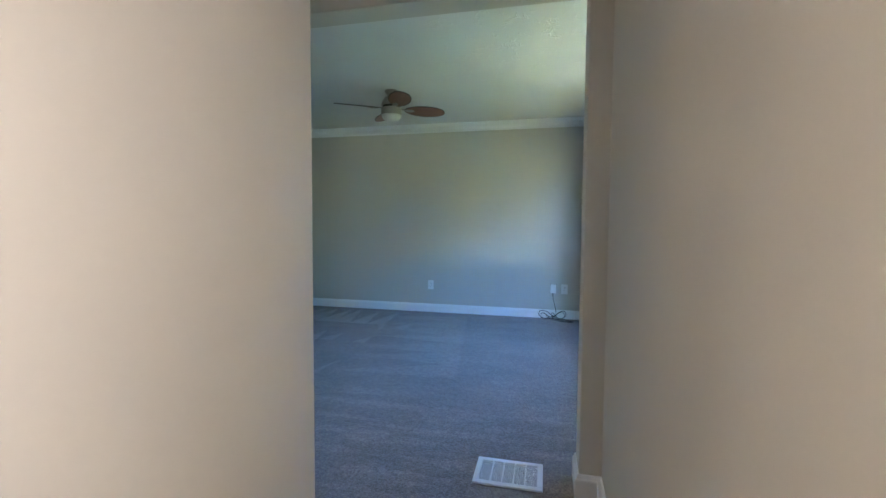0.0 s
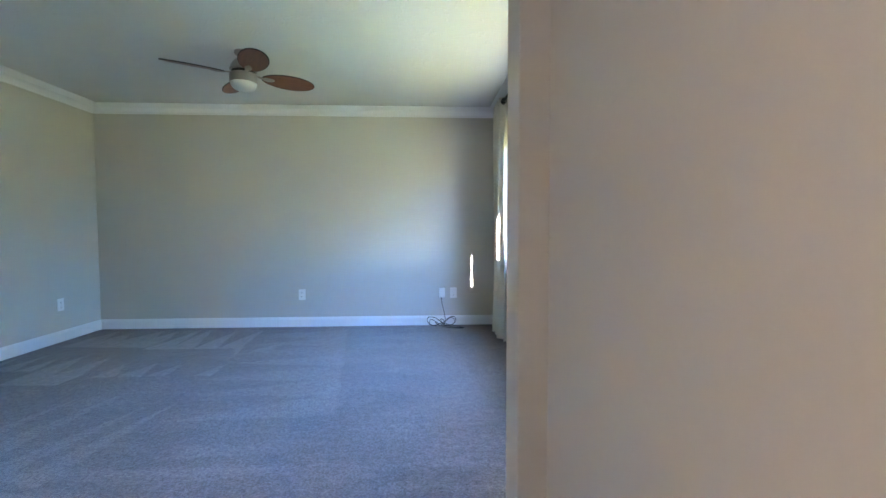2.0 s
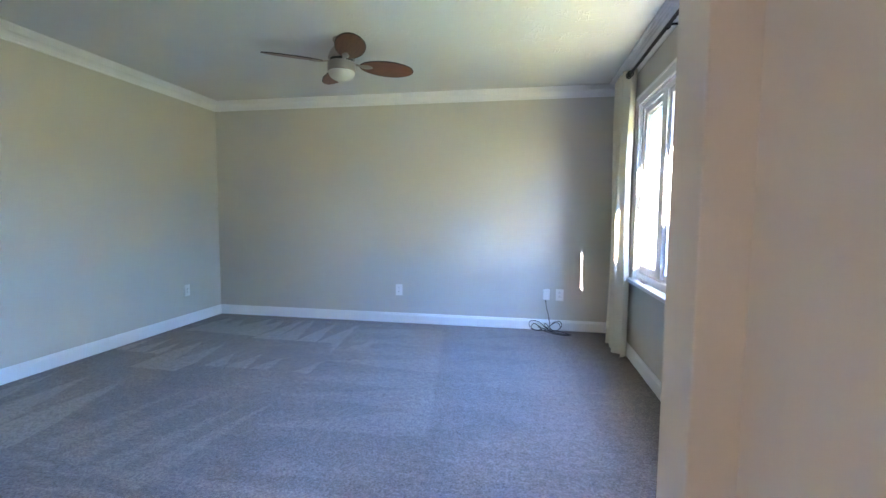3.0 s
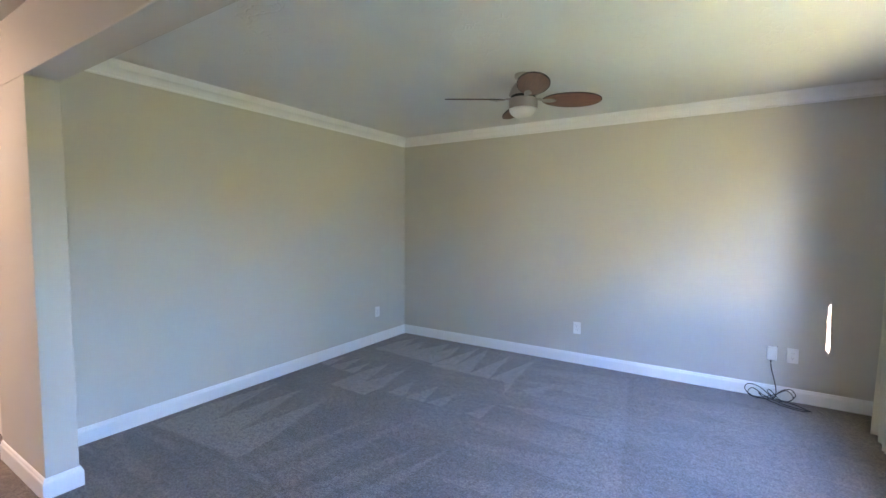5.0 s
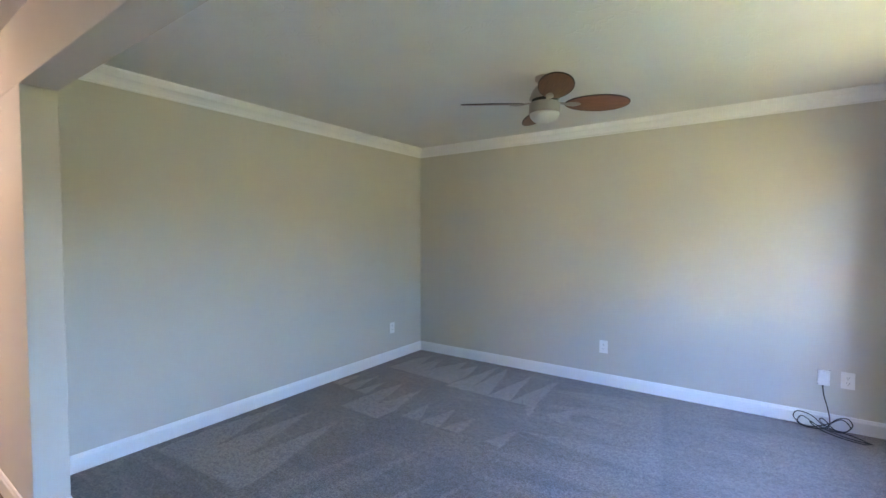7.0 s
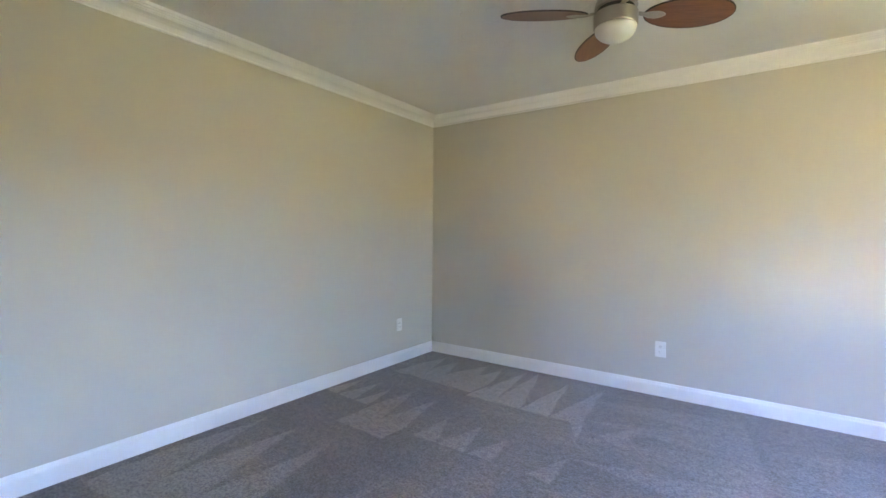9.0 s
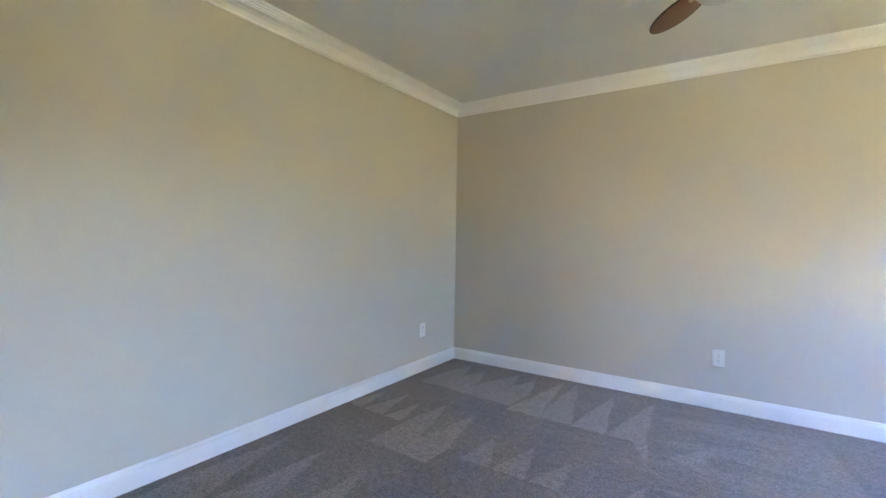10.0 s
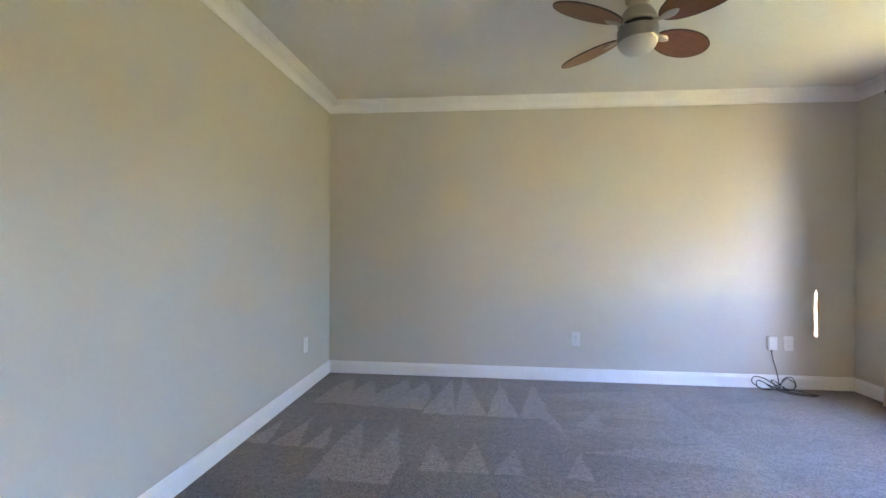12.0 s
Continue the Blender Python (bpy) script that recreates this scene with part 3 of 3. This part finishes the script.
# ---- ceiling fan ----
def build_fan():
    fan = empty("ceiling_fan", pose(-1.425, 4.165, 0), "brushed nickel ceiling fan with four oval wooden blades", "ceiling fan")
    part("canopy", lathe([(0, CEIL), (0.062, CEIL), (0.062, CEIL - 0.018), (0.056, CEIL - 0.024), (0.044, CEIL - 0.028), (0.040, CEIL - 0.045), (0.046, CEIL - 0.056), (0, CEIL - 0.056)], 48), NICKEL, fan, smooth=True)
    part("motor_housing", lathe([(0, 2.376), (0.046, 2.375), (0.060, 2.366), (0.076, 2.346), (0.088, 2.322), (0.095, 2.300), (0.097, 2.290), (0.091, 2.286), (0, 2.286)], 56), NICKEL, fan, smooth=True)
    # solid core whose black colour gives the shade in the gap
    part("gap_shade", lathe([(0, 2.290), (0.082, 2.290), (0.082, 2.260), (0, 2.260)], 48), SLOT, fan, "black core standing in for the shaded gap round the motor")
    part("light_ring", lathe([(0, 2.263), (0.095, 2.263), (0.099, 2.259), (0.099, 2.202), (0.096, 2.197), (0, 2.197)], 56), NICKEL, fan)
    part("glass_bowl", lathe([(0.0, 2.198)] + [(0.094 * math.cos(a), 2.197 - 0.064 * math.sin(a)) for a in np.linspace(0, math.pi / 2, 14)], 48), OPAL, fan, "white opal glass bowl", smooth=True)
    blade_m = bracket_m = None
    for deg in (32, 122, 212, 302):
        turn = pose(0, 0, 2.262, 0, 0, deg) @ pose(0, 0, 0, -14, 0, 0)
        if blade_m is None:
            bm = bmesh.new()
            cx, rx, ry, h = 0.335, 0.205, 0.098, 0.003
            outline = []
            for i in range(56):
                a = 2 * math.pi * i / 56
                outline.append((cx + rx * math.cos(a), ry * math.sin(a) * (1 + 0.06 * math.cos(a))))
            lo = [bm.verts.new((x, y, -h)) for x, y in outline]
            hi = [bm.verts.new((x, y, h)) for x, y in outline]
            inner = [bm.verts.new((cx + (x - cx) * 0.978, y * 0.95, -h - 0.0004)) for x, y in outline]
            bm.faces.new(inner[::-1])
            bm.faces.new(hi)
            for i in range(56):
                f = bm.faces.new((inner[i], inner[(i + 1) % 56], lo[(i + 1) % 56], lo[i]))
                f.material_index = 1
            for i in range(56):
                f = bm.faces.new((lo[i], lo[(i + 1) % 56], hi[(i + 1) % 56], hi[i]))
                f.material_index = 1
            blade_m = mesh_of("blade", bm, [WOOD, EDGE])
            bm = bmesh.new()
            rings = []
            for r, wd, z in ((0.075, 0.010, 0.004), (0.11, 0.011, 0.002), (0.135, 0.013, -0.004), (0.155, 0.021, -0.006), (0.185, 0.025, -0.007), (0.21, 0.018, -0.006), (0.228, 0.004, -0.004)):
                rings.append([bm.verts.new((r, wd * math.cos(q), z - 0.006 * math.sin(q))) for q in np.linspace(0, 2 * math.pi, 12, endpoint=False)])
            for a, b in zip(rings, rings[1:]):
                for i in range(12):
                    bm.faces.new((a[i], a[(i + 1) % 12], b[(i + 1) % 12], b[i]))
            bm.faces.new(rings[0])
            bm.faces.new(rings[-1])
            bmesh.ops.recalc_face_normals(bm, faces=bm.faces)
            for yy in (-0.01, 0.01):
                bmesh.ops.create_icosphere(bm, subdivisions=1, radius=0.004, matrix=pose(0.185, yy, -0.013))
            bracket_m = mesh_of("bracket", bm, NICKEL, True)
        b = new("blade", blade_m)
        b.parent, b.matrix_basis = fan, turn
        tagged(b, "reddish brown wooden blade with a dark edge")
        k = new("bracket", bracket_m)
        k.parent = b
    return fan


build_fan()


# ---- outlets, adapter and cable ----
def build_outlet(m):
    """A duplex receptacle, built facing -y at the origin."""
    o = empty("outlet", m, "white duplex outlet with its cover plate", "outlet", group="wall outlets")
    part("cover_plate", boxed(-0.038, 0.038, -0.006, 0.001, -0.06, 0.06, 0.0035), PLASTIC, o)
    for z in (-0.0195, 0.0195):
        f = part("receptacle", lathe([(0, 0), (0.0172, 0), (0.0165, 0.002), (0, 0.002)], 24, pose(0, -0.006, z, 90, 0, 0)), PLASTIC, o)
        for x, hh in ((-0.0065, 0.0045), (0.0065, 0.0038)):
            part("slot", boxed(x - 0.0012, x + 0.0012, -0.0086, -0.0075, z + 0.003 - hh, z + 0.003 + hh), SLOT, f)
        part("slot", lathe([(0, 0), (0.0024, 0), (0.0024, 0.001), (0, 0.001)], 10, pose(0, -0.0076, z - 0.0085, 90, 0, 0)), SLOT, f)
    part("screw", lathe([(0, 0), (0.003, 0), (0.0025, 0.001), (0, 0.0012)], 12, pose(0, -0.006, 0, 90, 0, 0)), PLASTIC, o)
    return o


outlet = build_outlet(pose(-1.42, NORTH, 0.360))
copy_thing(outlet, pose(0.280, NORTH, 0.368))
copy_thing(outlet, pose(WEST, 5.134, 0.362, 0, 0, 90))

ad = empty("power_adapter", pose(0.147, NORTH, 0.372), "white plug-in power adapter box on the wall", "power adapter")
part("body", boxed(-0.034, 0.034, -0.032, 0.001, -0.056, 0.056, 0.007), PLASTIC, ad)
part("lid_seam", boxed(-0.0345, 0.0345, -0.0125, -0.0115, -0.0565, 0.0565), SLOT, ad)
part("strain_relief", lathe([(0, 0), (0.006, 0), (0.004, -0.018), (0, -0.018)], 12, pose(-0.004, -0.017, -0.056)), CABLE, ad, "black rubber strain relief")

cy = NORTH - 0.03
cable = smooth_line([(0.143, NORTH - 0.017, 0.30), (0.150, NORTH - 0.022, 0.24), (0.170, cy, 0.16), (0.185, cy - 0.01, 0.06), (0.16, cy - 0.05, 0.02), (0.05, cy - 0.06, 0.012), (-0.02, cy - 0.02, 0.05), (0.0, cy, 0.095), (0.08, cy - 0.01, 0.085),
                     (0.17, cy - 0.05, 0.02), (0.25, cy - 0.07, 0.02), (0.305, cy - 0.02, 0.06), (0.28, cy, 0.10), (0.22, cy - 0.01, 0.085), (0.15, cy - 0.06, 0.03), (0.07, cy - 0.05, 0.05), (0.12, cy - 0.09, 0.02),
                     (0.22, cy - 0.14, 0.006), (0.33, cy - 0.18, 0.006), (0.37, cy - 0.15, 0.006), (0.30, cy - 0.09, 0.014), (0.18, cy - 0.06, 0.03), (0.13, cy - 0.02, 0.06), (0.15, cy, 0.07), (0.22, cy - 0.08, 0.02), (0.29, cy - 0.05, 0.05), (0.25, cy - 0.01, 0.09), (0.17, cy - 0.04, 0.05), (0.06, cy - 0.08, 0.02), (0.0, cy - 0.05, 0.03), (0.03, cy - 0.01, 0.07), (0.12, cy - 0.06, 0.03), (0.24, cy - 0.12, 0.010), (0.35, cy - 0.15, 0.006)], 8)
cab = thing("cable", tube(cable, 0.0035, 8), CABLE, "thin black cable looped on the carpet by the baseboard", "cable", smooth=True)
part("plug", lathe([(0, 0), (0.005, 0), (0.006, 0.006), (0.006, 0.03), (0.0035, 0.034), (0.0035, 0.045), (0, 0.045)], 12, pose(0.345, cy - 0.148, 0.008, 90, 0, 70)), CABLE, cab)


# ---- floor register ----
def build_register():
    x0, x1, y0, y1 = -0.257, 0.051, 2.006, 2.222
    r = empty("floor_register", pose(0, 0, 0), "white steel floor register set in the carpet", "floor register")
    bm = bmesh.new()
    f = 0.026
    for q in ((x0, x1, y0, y0 + f), (x0, x1, y1 - f, y1), (x0, x0 + f, y0 + f, y1 - f), (x1 - f, x1, y0 + f, y1 - f)):
        box(bm, *q, 0.001, 0.012, 0.003)
    part("frame", bm, ENAMEL, r)
    # flat dark plate on the floor, its colour gives the duct's shade
    part("duct", boxed(x0 + f, x1 - f, y0 + f, y1 - f, 0.001, 0.003), DUCT_SHADE, r, "dark plate standing in for the shaded duct opening")
    n = 22
    slat = mesh_of("slat", box(bmesh.new(), x0 + f, x1 - f, -0.0015, 0.0015, 0.0050, 0.0062), ENAMEL)
    for i in range(1, n):
        s = new("slat", slat)
        s.parent, s.location = r, (0, y0 + f + (y1 - y0 - 2 * f) * i / n, 0)
    for k in range(1, 5):
        x = x0 + f + (x1 - x0 - 2 * f) * k / 5
        part("crossbar", boxed(x - 0.003, x + 0.003, y0 + f, y1 - f, 0.0035, 0.0108), ENAMEL, r)
    part("lever", boxed(x1 - f - 0.02, x1 - f - 0.012, (y0 + y1) / 2 - 0.012, (y0 + y1) / 2 + 0.012, 0.01, 0.018, 0.002), ENAMEL, r)
    return r


build_register()


# ---- closet door ----
def build_closet():
    d = empty("closet_door", pose(0, 0, 0), "cream bifold closet door, closed", "closet door", "structure")
    y0, y1 = 2.075, 2.108
    mid = (CLO_W + CLO_E) / 2
    for a, b in ((CLO_W + 0.006, mid - 0.0015), (mid + 0.0015, CLO_E - 0.006)):
        bm = bmesh.new()
        box(bm, a, b, y0 + 0.006, y1, 0.012, CLO_H - 0.03, 0.002)
        st, zc = 0.075, (0.012, 0.17, 0.80, 0.93, 1.52, 1.62, 1.86, CLO_H - 0.03)
        box(bm, a, a + st, y0, y0 + 0.008, 0.012, CLO_H - 0.03, 0.003)
        box(bm, b - st, b, y0, y0 + 0.008, 0.012, CLO_H - 0.03, 0.003)
        for k in (0, 2, 4, 6):
            box(bm, a + st, b - st, y0 + 0.0005, y0 + 0.008, zc[k], zc[k + 1], 0.003)
        for k in (1, 3, 5):
            box(bm, a + st + 0.03, b - st - 0.03, y0 + 0.002, y0 + 0.008, zc[k] + 0.03, zc[k + 1] - 0.03, 0.005)
        leaf = part("leaf", bm, DOOR, d)
        if a > mid:
            part("knob", lathe([(0, 0), (0.014, 0), (0.013, 0.003), (0.006, 0.006), (0.006, 0.018), (0.014, 0.022), (0.016, 0.028), (0.012, 0.034), (0, 0.036)], 24, pose(mid + 0.07, y0, 0.89, 90, 0, 0)), BRONZE, leaf, "small dark bronze knob", smooth=True)
    part("track", boxed(CLO_W, CLO_E, y0 + 0.002, y1 - 0.002, CLO_H - 0.022, CLO_H, 0), SLOT, d, "dark metal track")
    bm = bmesh.new()
    box(bm, CLO_W - 0.001, CLO_W + 0.004, PS - 0.001, PN, 0, CLO_H)
    box(bm, CLO_E - 0.004, CLO_E + 0.001, PS - 0.001, PN, 0, CLO_H)
    part("jamb", bm, PAINT, d)


build_closet()


# ---- hall lamp, whose warm light falls on the hall's walls, and an added passage fill ----
def build_lamp(x, y, glass):
    l = empty("ceiling_lamp", pose(x, y, 0), "round flush ceiling lamp with warm opal glass", "ceiling lamp", group="hall ceiling lamps")
    part("base", lathe([(0, CEIL), (0.15, CEIL), (0.15, CEIL - 0.02), (0.135, CEIL - 0.028), (0, CEIL - 0.028)], 40), NICKEL, l)
    part("shade", lathe([(0.13 * math.cos(a), CEIL - 0.026 - 0.075 * math.sin(a)) for a in np.linspace(0, math.pi / 2, 12)], 40), glass, l, "glowing opal glass", smooth=True)
    return l


build_lamp(-5.1, 1.22, BULB)

# fill light added out of view to brighten the passage's west wall
wl = empty("wall_lamp", pose(HALL_E, -0.42, 1.22), "added fill light, out of view: a soft white disc in a nickel rim", "wall lamp")
turn = pose(0, 0, 0, 0, -90, 0)
part("rim", lathe([(0.165, 0.0), (0.18, 0.0), (0.18, 0.095), (0.177, 0.1), (0.168, 0.1), (0.165, 0.095), (0.165, 0.0)], 48, turn), NICKEL, wl, smooth=True)
part("shade", lathe([(0.164, 0.012), (0.16, 0.02), (0.08, 0.024), (0, 0.025)], 48, turn), FILL_GLOW, wl, "glowing fill disc", smooth=True)


# ---- outside ----
thing("ground", boxed(-600, 600, -600, 600, -0.9, -0.45), LAWN, "yellow-green lawn under a low sun", "lawn", "structure")


def build_garage():
    h = empty("garage", pose(0, 0, 0), "neighbouring garage with blue-grey siding and a red brick corner", "garage")
    x0, x1, y0, ym, y1, z0, z1 = 2.46, 3.3, 9.0, 9.25, 12.5, -0.45, 5.2
    part("wall", boxed(x0 + 0.014, x1, y0 + 0.014, y1, z0, z1), MORTAR, h)
    n = 38
    board = mesh_of("siding_board", box(bmesh.new(), x0 - 0.004, x0 + 0.03, ym, y1, 0, (z1 - z0) / n - 0.004), SIDING)
    for k in range(n):
        b = new("siding_board", board)
        b.parent, b.matrix_basis = h, pose(0, 0, z0 + (z1 - z0) * k / n)
    L, Hh, j = 0.203, 0.057, 0.010
    brick = mesh_of("brick", box(bmesh.new(), x0, x0 + 0.05, 0, 1, 0, Hh), BRICK)
    for r in range(int((z1 - z0) / (Hh + j))):
        y = y0 + 0.002 - (0.1 if r % 2 else 0)
        while y < ym - 0.006:
            a, b = max(y, y0 + 0.002), min(y + L, ym - 0.006)
            if b - a > 0.03:
                o = new("brick", brick)
                o.parent, o.matrix_basis = h, Matrix.LocRotScale((random.uniform(-0.003, 0), a, z0 + r * (Hh + j)), None, (1, b - a, 1))
            y += L + j
    part("roof", boxed(x0 - 0.1, x1 + 0.1, y0 - 0.1, y1 + 0.1, z1, z1 + 0.14), ROOFING, h)


build_garage()


def build_sun_block():
    """Added chimney shape outside, unseen, trimming the window's sun: narrow stack, wide sloped base."""
    ch = empty("chimney", pose(0, 0, 0), "added unseen brick block with sloped shoulders that trims the sunlight", "chimney")
    # outline drawn so that only a slit of sun passes its edge
    outline = [(0.99, -0.45), (1.75, -0.45), (1.75, 1.6), (1.40, 2.31), (1.29, 2.40), (1.264, 2.41), (1.264, 4.6), (0.99, 4.6)]
    bm = bmesh.new()
    a = [bm.verts.new((x, 1.5, z)) for x, z in outline]
    b = [bm.verts.new((x, 0.6, z)) for x, z in outline]
    bm.faces.new(a)
    bm.faces.new(b[::-1])
    for i in range(len(outline)):
        j = (i + 1) % len(outline)
        bm.faces.new((a[i], b[i], b[j], a[j]))
    bmesh.ops.recalc_face_normals(bm, faces=bm.faces)
    part("stack", bm, BRICK, ch)
    part("cap", boxed(0.98, 1.29, 0.56, 1.54, 4.6, 4.7, 0.01), CONCRETE, ch)


build_sun_block()


def build_tree(x, y, h, seed, leaf=0.09):
    rng = random.Random(seed)
    t = empty("tree", pose(x, y, -0.45), "leafy tree standing on the lawn, some added unseen to block sky", "tree", group="trees on the lawn")
    bm = bmesh.new()
    tube([Vector((0.06 * math.sin(k), 0.05 * math.cos(2 * k), h * 0.6 * k / 8)) for k in range(9)], 0.16, 10, bm)
    tips = []
    for k in range(11):
        a, z = k * 2.4, h * (0.28 + 0.05 * k * 0.9)
        ln = h * rng.uniform(0.2, 0.34)
        tip = Vector((ln * math.cos(a), ln * math.sin(a), z + ln * 0.55))
        tube(smooth_line([(0, 0, z), tuple(tip * 0.5 + Vector((0, 0, z * 0.5 - 0.02))), tuple(tip)], 5), 0.045, 6, bm)
        tips.append(tip)
    part("trunk", bm, BARK, t)
    vs, fs = [], []
    for k in range(5200):
        c = rng.choice(tips)
        p = c + Vector((rng.gauss(0, 1), rng.gauss(0, 1), rng.gauss(0, 0.8))) * h * 0.085
        u = Vector((rng.gauss(0, 1), rng.gauss(0, 1), rng.gauss(0, 1))).normalized() * leaf
        v = u.orthogonal().normalized() * leaf * 0.6
        i = len(vs)
        vs += [p - u, p + v, p + u, p - v]
        fs.append((i, i + 1, i + 2, i + 3))
    me = bpy.data.meshes.new("crown")
    me.from_pydata([tuple(q) for q in vs], [], fs)
    me.materials.append(LEAF)
    c = new("crown", me)
    c.parent = t
    tagged(c, kind="stuff")
    return t


tree = build_tree(10.5, 21.0, 4.6, 3)
copy_thing(tree, pose(15.0, 25.0, -0.45, 0, 0, 100))
# unseen tree added to the east, to darken the west wall's middle
build_tree(11.0, 3.2, 8.0, 8, 0.098)
# unseen pair added to weaken the sky's glow on the north wall
side = build_tree(5.6, -3.0, 5.5, 12, 0.082)
copy_thing(side, pose(7.7, -1.0, -0.45, 0, 0, 140))
# unseen row added to block the low sky along the horizon
low = build_tree(20.0, -9.0, 3.7, 5)
for k in range(1, 13):
    copy_thing(low, pose(20.0 + 0.7 * math.sin(2.3 * k), -9.0 + 2.15 * k, -0.45, 0, 0, 61 * k))
